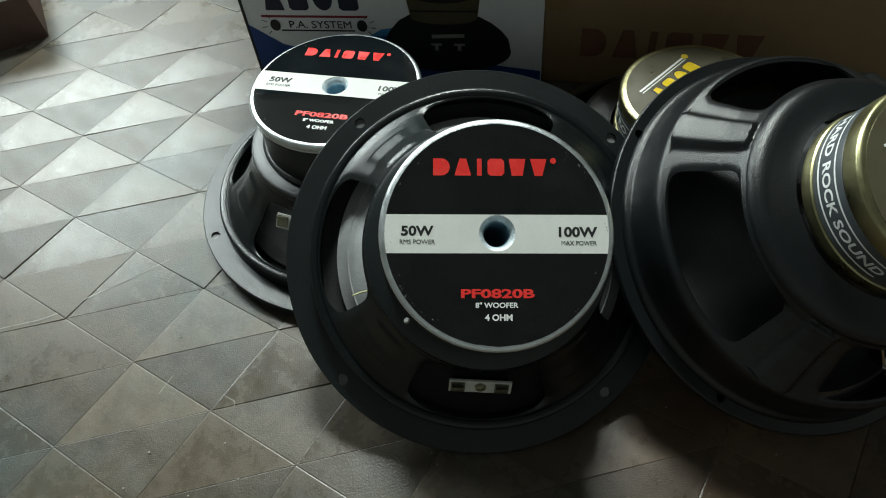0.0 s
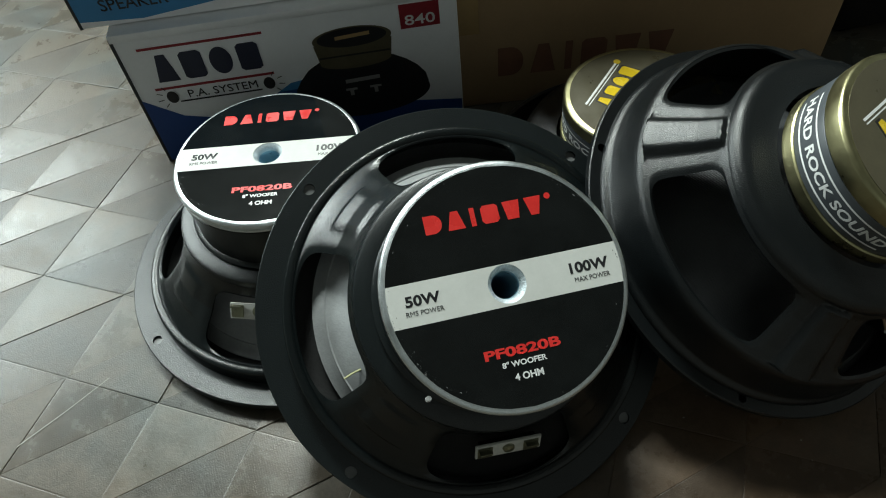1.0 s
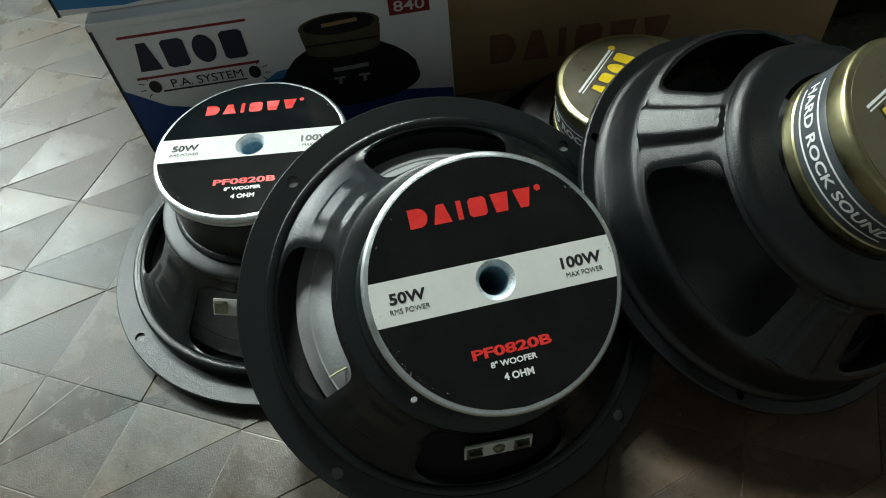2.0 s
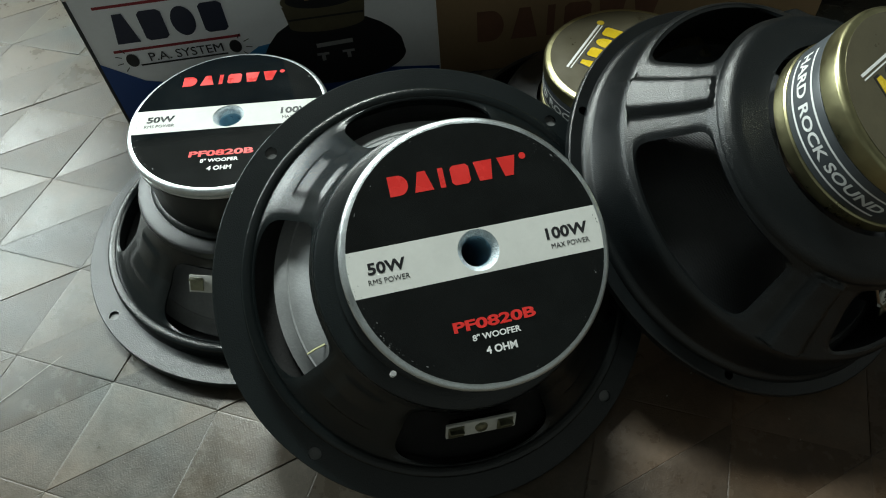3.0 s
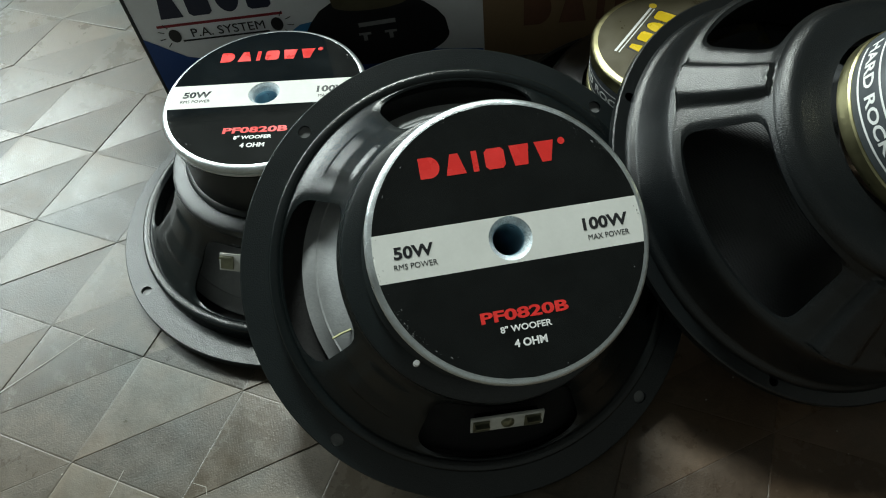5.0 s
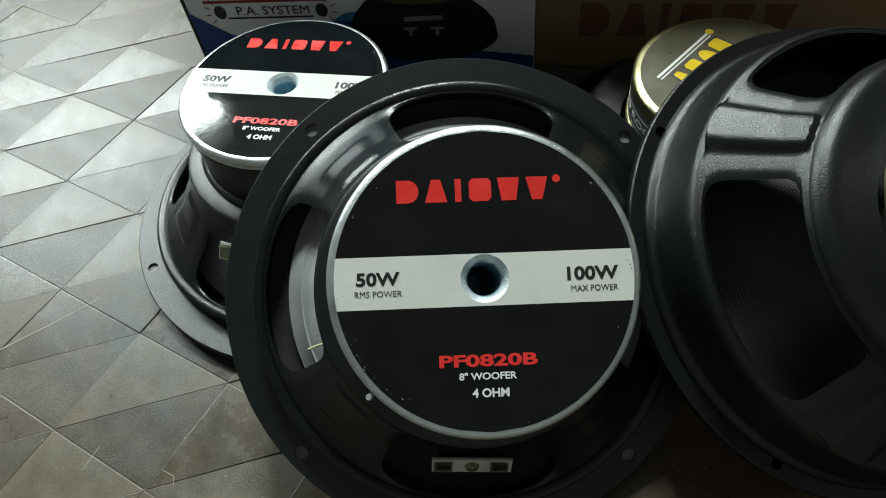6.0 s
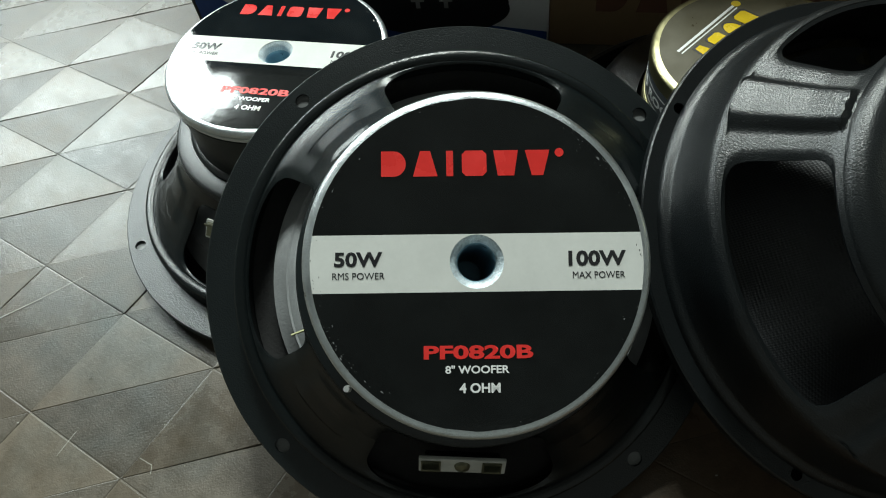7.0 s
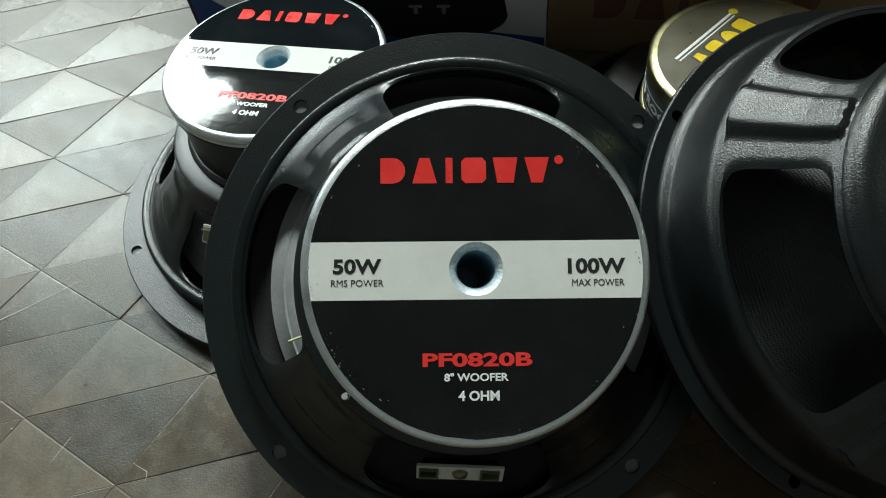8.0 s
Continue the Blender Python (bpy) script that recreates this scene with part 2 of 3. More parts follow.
# ---- mesh helpers ----
def mesh_of(name, bm, material, smooth=40):
    me = bpy.data.meshes.new(name)
    bm.normal_update()
    bm.to_mesh(me)
    bm.free()
    me.materials.append(material)
    if smooth:
        me.shade_smooth()
        me.set_sharp_from_angle(angle=radians(smooth))
    return me


def part(name, bm, material, parent, label="", smooth=40):
    ob = new(name, mesh_of(name, bm, material, smooth))
    ob.parent = parent
    if label:
        ob["label"] = label
    return ob


def thing(name, m, label, category, group=""):
    ob = new(name)
    ob.empty_display_size = 0.02
    ob.matrix_world = m
    return tagged(ob, label, category, group)


def lathe(profile, seg=128, closed=False):
    """Turns a profile of (radius, height) in cm about z."""
    bm = bmesh.new()
    rings = []
    for r, z in profile:
        rings.append([bm.verts.new((r * CM * math.cos(2 * math.pi * i / seg), r * CM * math.sin(2 * math.pi * i / seg), z * CM)) for i in range(seg)])
    pairs = list(zip(rings, rings[1:])) + ([(rings[-1], rings[0])] if closed else [])
    for a, b in pairs:
        for i in range(seg):
            j = (i + 1) % seg
            bm.faces.new((a[i], a[j], b[j], b[i]))
    bmesh.ops.recalc_face_normals(bm, faces=bm.faces)
    return bm


def box(x0, y0, z0, x1, y1, z1, bevel=0.0, seg=2):
    """A box in cm with rounded edges."""
    bm = bmesh.new()
    bmesh.ops.create_cube(bm, size=1, matrix=Matrix.Translation(((x0 + x1) / 2 * CM, (y0 + y1) / 2 * CM, (z0 + z1) / 2 * CM)) @ Matrix.Diagonal(((x1 - x0) * CM, (y1 - y0) * CM, (z1 - z0) * CM, 1)))
    if bevel:
        bmesh.ops.bevel(bm, geom=bm.edges[:], offset=bevel * CM, segments=seg, profile=0.5, affect="EDGES")
    return bm


def plate(points, z0, z1, hole=None):
    """A flat plate from an outline in cm, between two heights."""
    bm = bmesh.new()
    vs = [bm.verts.new((x * CM, y * CM, z0 * CM)) for x, y in points]
    f = bm.faces.new(vs)
    top = bmesh.ops.extrude_face_region(bm, geom=[f])
    bmesh.ops.translate(bm, vec=(0, 0, (z1 - z0) * CM), verts=[v for v in top["geom"] if isinstance(v, bmesh.types.BMVert)])
    bmesh.ops.recalc_face_normals(bm, faces=bm.faces)
    return bm


def merge(*bms):
    out = bmesh.new()
    for b in bms:
        me = bpy.data.meshes.new("piece")
        b.to_mesh(me)
        b.free()
        out.from_mesh(me)
        bpy.data.meshes.remove(me)
    return out


def turned(bm, m):
    bm.transform(m)
    return bm


def tube(points, radius, seg=8):
    """A round wire along points, in cm."""
    bm = bmesh.new()
    pts = [Vector(p) * CM for p in points]
    rings = []
    for i, p in enumerate(pts):
        d = (pts[min(i + 1, len(pts) - 1)] - pts[max(i - 1, 0)]).normalized()
        side = d.orthogonal().normalized()
        up = d.cross(side)
        rings.append([bm.verts.new(p + (side * math.cos(2 * math.pi * k / seg) + up * math.sin(2 * math.pi * k / seg)) * radius * CM) for k in range(seg)])
    for a, b in zip(rings, rings[1:]):
        for k in range(seg):
            bm.faces.new((a[k], a[(k + 1) % seg], b[(k + 1) % seg], b[k]))
    bm.faces.new(rings[0][::-1])
    bm.faces.new(rings[-1])
    bmesh.ops.recalc_face_normals(bm, faces=bm.faces)
    return bm


def letters(text, x0, y0, x1, y1, z, bold=0.0, depth=0.012):
    """Built-in lettering, fitted into a rectangle in cm, lying at height z."""
    cu = bpy.data.curves.new("lettering", "FONT")
    cu.body, cu.offset, cu.extrude, cu.resolution_u = text, bold, 0.01, 3
    ob = new("lettering", cu)
    me = bpy.data.meshes.new_from_object(ob.evaluated_get(bpy.context.evaluated_depsgraph_get()))
    bpy.data.objects.remove(ob)
    bpy.data.curves.remove(cu)
    bm = bmesh.new()
    bm.from_mesh(me)
    bpy.data.meshes.remove(me)
    xs, ys = [v.co.x for v in bm.verts], [v.co.y for v in bm.verts]
    a, b, c, d = min(xs), max(xs), min(ys), max(ys)
    for v in bm.verts:
        v.co = Vector(((x0 + (v.co.x - a) / (b - a) * (x1 - x0)) * CM, (y0 + (v.co.y - c) / (d - c) * (y1 - y0)) * CM, (z + (depth if v.co.z > 0 else 0)) * CM))
    return bm


def disc_outline(r, a0=0.0, a1=360.0, n=96):
    return [(r * math.cos(radians(a0 + (a1 - a0) * i / n)), r * math.sin(radians(a0 + (a1 - a0) * i / n))) for i in range(n + 1 if a1 - a0 < 360 else n)]


def segment_outline(r, y0, y1, n=40):
    """The part of a disc between two heights."""
    out = []
    for i in range(n + 1):
        y = y0 + (y1 - y0) * i / n
        out.append((math.sqrt(max(r * r - y * y, 1e-6)), y))
    for i in range(n + 1):
        y = y1 + (y0 - y1) * i / n
        out.append((-math.sqrt(max(r * r - y * y, 1e-6)), y))
    return out


def smooth_step(a, b, x):
    k = min(1, max(0, (x - a) / (b - a)))
    return k * k * (3 - 2 * k)


def basket(profile, win, emboss, turn=0.0, n=160, k=10, lip=0.1):
    """A spoked shell round z with four windows. profile: (radius, height) in cm from rim to neck, evenly walked by v in 0..1.
    win: half angle, lower v, upper v, squareness. emboss: half angle, lower v, upper v, height of the raised pad on each spoke."""
    half, v0, v1, power = win
    lens = [0.0]
    for p, q in zip(profile, profile[1:]):
        lens.append(lens[-1] + math.dist(p, q))

    def at(v):
        s = v * lens[-1]
        for i in range(len(profile) - 1):
            if s <= lens[i + 1] + 1e-9:
                f = (s - lens[i]) / (lens[i + 1] - lens[i])
                (r0, z0), (r1, z1) = profile[i], profile[i + 1]
                return r0 + (r1 - r0) * f, z0 + (z1 - z0) * f
        return profile[-1]

    bm = bmesh.new()
    mid = (v0 + v1) / 2
    for q in range(4):
        rows = []
        for j in range(k + 1):
            ring = []
            for i in range(n):
                a = 2 * math.pi * i / n
                c, s = math.cos(a), math.sin(a)
                # outline of the window and of the quarter, both by direction
                wr = (abs(c) ** power + abs(s) ** power) ** (-1 / power)
                wu, wv = wr * c * half, mid + wr * s * (v1 - v0) / 2
                m = max(abs(c), abs(s))
                ou = c / m * 45.0
                ov = mid + (s / m * (1 - mid) if s > 0 else s / m * mid)
                f = j / k
                u, v = wu + (ou - wu) * f, wv + (ov - wv) * f
                r, z = at(min(1, max(0, v)))
                # raised pad on the spoke and a rolled edge round the window
                d = abs(abs(u) - 45.0)
                e = emboss[3] * (1 - smooth_step(emboss[0] - 1.6, emboss[0] + 1.2, d)) * smooth_step(emboss[1] - 0.02, emboss[1] + 0.03, v) * (1 - smooth_step(emboss[2] - 0.03, emboss[2] + 0.02, v))
                e -= lip * (1 - smooth_step(0.0, 0.14, f))
                th = radians(u + 90 * q + turn)
                ring.append(bm.verts.new(((r + e * 0.75) * CM * math.cos(th), (r + e * 0.75) * CM * math.sin(th), (z + e * 0.65) * CM)))
            rows.append(ring)
        for a, b in zip(rows, rows[1:]):
            for i in range(n):
                bm.faces.new((a[i], a[(i + 1) % n], b[(i + 1) % n], b[i]))
    bmesh.ops.remove_doubles(bm, verts=bm.verts, dist=0.00002)
    bmesh.ops.recalc_face_normals(bm, faces=bm.faces)
    # thickness
    inner = bmesh.ops.solidify(bm, geom=bm.faces[:], thickness=0.0016)
    return bm



# ---- room ----
def slab(name, x0, y0, z0, x1, y1, z1, material, label, category):
    ob = new(name, mesh_of(name, box(x0, y0, z0, x1, y1, z1), material, 0))
    return tagged(ob, label, category, kind="structure")


slab("floor", -260, -190, -10, 240, 164, -0.075, grout, "dark joint bed under the grey facet tiles", "floor")
slab("ceiling", -260, -190, 250, 240, 164, 262, ceiling_mat, "plain dull painted ceiling", "ceiling")
slab("wall_west", -272, -190, -0.1, -260, 164, 250, plaster, "plain dark painted wall", "wall")
slab("wall_east", 240, -190, -0.1, 252, 164, 250, plaster, "plain dark painted wall", "wall")
slab("wall_south", -260, -202, -0.1, 240, -190, 250, plaster, "plain dark painted wall", "wall")
# the north wall has a window opening
wall_bm = merge(box(-260, 164, -0.1, -134, 176, 250), box(45, 164, -0.1, 240, 176, 250), box(-134, 164, -0.1, 45, 176, 74), box(-48, 164, 74, 45, 176, 188),
                box(-134, 164, 132, -48, 176, 188), box(-134, 164, 188, -23, 176, 250), box(-23, 164, 232, 45, 176, 250))
tagged(new("wall_north", mesh_of("wall_north", wall_bm, plaster, 0)), "dark painted wall with a bright window opening and an added upper one", "wall", kind="structure")


def window(name, x0, z0, x1, z1, label):
    ob = tagged(new(name), label, "window", kind="structure")
    ob.location = ((x0 + x1) / 2 * CM, 1.70, z0 * CM)
    h, t = (x1 - x0) / 2, z1 - z0
    for b in (box(-h, -4, 0, -h + 3, 4, t, 0.3), box(h - 3, -4, 0, h, 4, t, 0.3), box(-h + 3, -4, 0, h - 3, 4, 3, 0.3), box(-h + 3, -4, t - 3, h - 3, 4, t, 0.3)):
        part("frame", b, frame_mat, ob)


window("window_1", -134, 74, -48, 132, "white framed low window letting in daylight")
# this upper opening is added only to go with the unseen upper light
window("added_opening", -23, 188, 45, 232, "white framed upper opening added for the unseen upper light")


# ---- red logo blocks: plain silhouettes, one per letter of a mark ----
def logo_blocks(x0, x1, y0, y1, z, slant=0.0, kinds="DAIBWV"):
    h = y1 - y0
    wide = [{"I": 0.55, "B": 1.0}.get(kd, 1.0) for kd in kinds]
    out, left = [], x0  # plain blocks only
    for kd, share in zip(kinds, wide):
        w = (x1 - x0) * share / sum(wide)
        a, b = left + 0.11 * w, left + 0.89 * w
        left += w
        m = (a + b) / 2
        if kd == "A":
            pts = [(a, y0), (b, y0), (m + 0.16 * w, y1), (m - 0.16 * w, y1)]
        elif kd == "V":
            pts = [(m - 0.18 * w, y0), (m + 0.18 * w, y0), (b, y1), (a, y1)]
        elif kd == "D":
            pts = [(a, y0), (m, y0)] + [(m + (b - m) * math.cos(t), (y0 + y1) / 2 + h / 2 * math.sin(t)) for t in [math.pi * (k / 12 - 0.5) for k in range(1, 12)]] + [(m, y1), (a, y1)]
        elif kd == "W":
            pts = [(m - 0.26 * w, y0), (m + 0.26 * w, y0), (b, y1), (a, y1)]
        elif kd == "I":
            pts = [(m - 0.2 * w, y0), (m + 0.2 * w, y0), (m + 0.2 * w, y1), (m - 0.2 * w, y1)]
        elif kd == "O":
            pts = [(m + (b - m) * math.cos(t), (y0 + y1) / 2 + h / 2 * math.sin(t)) for t in [2 * math.pi * j / 24 for j in range(24)]]
        else:
            c = 0.12 * w
            pts = [(a + c, y0), (b - c, y0), (b, y0 + c), (b, y1 - c), (b - c, y1), (a + c, y1), (a, y1 - c), (a, y0 + c)]
        out.append(plate([(x + slant * (y - y0), y) for x, y in pts], z, z + 0.012))
    return merge(*out)


# ---- woofers ----
def black_woofer(m, label, turn=3.0, leaning=True):
    """Eight-inch woofer with a zinc back plate and a black, white and red label; z is its axis, back plate upwards."""
    w = thing("woofer", m, label, "loudspeaker", "loudspeakers on the floor")
    part("gasket", lathe([(8.6, 0), (9.6, 0), (9.7, 0.1), (9.7, 0.44), (8.6, 0.44)], 128, True), gasket_mat, w, "black foam gasket ring")
    fl = merge(basket([(10.36, 0.9), (9.06, 0.9)], (1.75, 0.22, 0.64, 2), (0, 0, 0, 0), 45, 160, 8, 0.0),
               lathe([(10.36, 0.9), (10.4, 0.86), (10.4, 0.5), (10.3, 0.45), (8.9, 0.45)], 180))
    part("flange", fl, flange_paint, w, "textured black mounting flange with bolt holes")
    part("rim_step", lathe([(9.14, 0.7), (9.10, 0.93), (9.08, 1.64), (9.04, 1.76), (8.96, 1.82), (8.68, 1.83), (8.58, 1.76), (8.56, 0.7)], 160), black_paint, w)
    part("basket", basket([(8.64, 1.74), (8.1, 2.18), (6.95, 3.35), (6.1, 4.6), (5.78, 5.3)], (26.5, 0.03, 0.83, 5), (9.0, 0.30, 0.76, 0.09), 0, 160, 10, 0.1), black_paint, w, "black pressed steel basket with four openings")
    part("shoulder", lathe([(5.86, 5.2), (5.9, 5.45), (5.84, 5.62), (5.7, 5.7), (5.0, 5.74), (4.7, 5.74), (4.7, 5.3), (5.5, 5.2)], 128, True), flange_paint, w)
    part("surround", lathe([(8.55, 0.7), (8.3, 0.55), (8.05, 0.5), (7.8, 0.6), (7.6, 0.85), (7.5, 0.8), (7.8, 0.45), (8.05, 0.36), (8.55, 0.5)], 96, True), gasket_mat, w, "black rubber surround")
    part("cone", lathe([(7.7, 0.82), (7.15, 1.2), (7.1, 1.3), (7.02, 1.28), (4.9, 3.1), (2.5, 5.0), (2.4, 4.9), (4.8, 2.9), (7.7, 0.66)], 96, True), cone_mat, w, "grey paper cone seen through the openings")
    part("spider", lathe([(2.4, 5.0), (3.0, 5.12), (3.5, 5.0), (4.0, 5.12), (4.5, 5.0), (4.9, 5.1), (4.9, 5.0), (2.4, 4.9)], 64, True), cloth_shade_mat, w)
    part("magnet", lathe([(4.7, 5.7), (5.06, 5.74), (5.08, 5.9), (5.0, 6.0), (4.84, 6.05), (4.82, 6.2), (4.82, 8.42), (4.98, 8.5), (4.98, 8.62), (4.8, 8.66)], 128), flange_paint, w, "black ferrite magnet")
    part("back_plate", lathe([(4.5, 8.62), (4.90, 8.64), (4.97, 8.69), (4.97, 8.84), (4.91, 8.87), (4.91, 8.92), (4.99, 8.95), (5.0, 9.08), (4.96, 9.16), (4.88, 9.215), (4.78, 9.24), (4.6, 9.24), (0.84, 9.24), (0.84, 8.7)], 160), zinc, w, "zinc-plated steel back plate")
    part("bore_edge", lathe([(0.86, 9.25), (0.80, 9.256), (0.66, 9.16), (0.57, 8.95), (0.56, 8.8)], 64), chamfer_mat, w, "sparkling chamfered edge of the bore")
    part("bore", lathe([(0.57, 8.9)] + [(0.55 - 0.018 * (k % 2), 8.85 - 0.09 * k) for k in range(16)] + [(0.54, 2.0), (0.0, 2.0)], 48), bore_mat, w, "bluish bored hole in the plate")
    for k in range(4):
        a = radians(45 + 90 * k)
        part("hole_bottom", turned(lathe([(0.0, 0.0), (0.34, 0.0), (0.34, -0.1)], 20), pose(0.098 * math.cos(a), 0.098 * math.sin(a), 0.0074)), plug_mat, w)
    upper = plate(segment_outline(4.74, 0.79, 4.739), 9.24, 9.262)
    lower = plate(segment_outline(4.74, -4.739, -0.86), 9.24, 9.262)
    spin = pose(0, 0, 0, 0, 0, turn)
    part("label", turned(merge(upper, lower), spin), gloss_black, w, "glossy black round label", 0)
    # the white band goes round the bore
    def half_band(s):
        edge = [(s * math.sqrt(4.74 ** 2 - y * y), y) for y in [-0.86 + 1.65 * i / 12 for i in range(13)]]
        inner = [(s * 0.77 * math.sin(math.pi * i / 16), 0.77 * math.cos(math.pi * i / 16)) for i in range(17)]
        return plate([(0, -0.86)] + edge + [(0, 0.79)] + inner, 9.24, 9.262)
    part("band", turned(merge(half_band(1), half_band(-1)), spin), label_white, w, "white band across the label", 0)
    z = 9.262
    part("logo", turned(merge(logo_blocks(-2.80, 2.24, 2.46, 3.2, z, 0), plate([(x + 2.42, y + 3.12) for x, y in disc_outline(0.13, n=16)], z, z + 0.012)), spin), red_ink, w, "red maker's mark", 0)
    for text, bx, ink, bold in (("50W", (-4.05, -0.12, -2.68, 0.31), black_ink, 0.034), ("RMS POWER", (-4.10, -0.47, -2.62, -0.28), black_ink, 0.0),
                                ("100W", (2.60, -0.16, 4.24, 0.28), black_ink, 0.034), ("MAX POWER", (2.71, -0.51, 4.20, -0.32), black_ink, 0.0),
                                ("PF0820B", (-1.54, -2.74, 1.54, -2.35), red_ink, 0.035), ("8\" WOOFER", (-0.94, -3.14, 0.86, -2.91), white_ink, 0.025),
                                ("4 OHM", (-0.55, -3.68, 0.60, -3.40), white_ink, 0.03)):
        part("lettering", turned(letters(text, *bx, z, bold), spin), ink, w, smooth=0)
    # rubbed and dusty spots along the label's edge
    wear_rng = random.Random(7)
    worn = bmesh.new()
    for k in range(110):
        a = radians(wear_rng.choice((wear_rng.gauss(214, 9), wear_rng.gauss(40, 14), wear_rng.uniform(0, 360))))
        r = 4.73 - abs(wear_rng.gauss(0, 0.16))
        sz = abs(wear_rng.gauss(0, 0.008)) + 0.003
        bmesh.ops.create_circle(worn, cap_ends=True, segments=6, radius=sz * CM, matrix=Matrix.Translation((r * CM * math.cos(a), r * CM * math.sin(a), 9.2645 * CM)) @ Matrix.Rotation(a, 4, "Z") @ Matrix.Diagonal((1, wear_rng.uniform(1, 3), 1, 1)))
    worn_ob = part("worn_specks", worn, plug_mat, w, "pale rubbed specks on the label", 0)
    worn_ob["kind"] = "stuff"
    # terminal board in the lower opening
    tm = pose(0, -0.0662, 0.0425, 50, 0, 0)
    board = part("terminal_board", turned(box(-1.5, -0.46, 0, 1.5, 0.40, 0.14, 0.03), tm), tag_white, w, "white terminal board with two lugs")
    for x in (-1.08, 1.02):
        part("lug", turned(merge(box(x - 0.34, -0.36, 0.14, x + 0.34, 0.30, 0.22, 0.03), box(x - 0.3, 0.2, 0.2, x + 0.28, 0.28, 0.5, 0.03)), tm), tin, board, "tinned solder lug")
    part("rivet", turned(lathe([(0.0, 0.3), (0.1, 0.28), (0.24, 0.24), (0.28, 0.14)], 20), tm), tin, board)
    part("bracket", turned(box(-1.3, -0.2, -0.3, 1.3, 0.25, 0.0, 0.05), tm), black_paint, w)
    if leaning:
        # curved black sheet, added to stand for the shade inside the lower opening
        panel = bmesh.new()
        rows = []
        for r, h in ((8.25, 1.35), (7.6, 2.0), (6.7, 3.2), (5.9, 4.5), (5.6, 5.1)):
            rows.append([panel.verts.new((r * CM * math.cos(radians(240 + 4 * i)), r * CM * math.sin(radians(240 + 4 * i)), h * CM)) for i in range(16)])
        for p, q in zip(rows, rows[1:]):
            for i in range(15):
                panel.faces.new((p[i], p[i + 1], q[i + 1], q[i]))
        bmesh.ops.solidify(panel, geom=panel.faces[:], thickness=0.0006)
        part("glue_blob", turned(merge(tube([(0, 0, 0), (0.05, 0.02, 0.16), (0.02, 0.05, 0.32)], 0.10), tube([(0.02, 0, -0.1), (0.04, 0.03, 0.1)], 0.12)), pose(-0.0365, -0.0385, 0.0805)), glue, w, "small white glue blob")
        part("shade_sheet", panel, cloth_shade_mat, w, "black sheet added for the shade in the terminal opening")
    return w


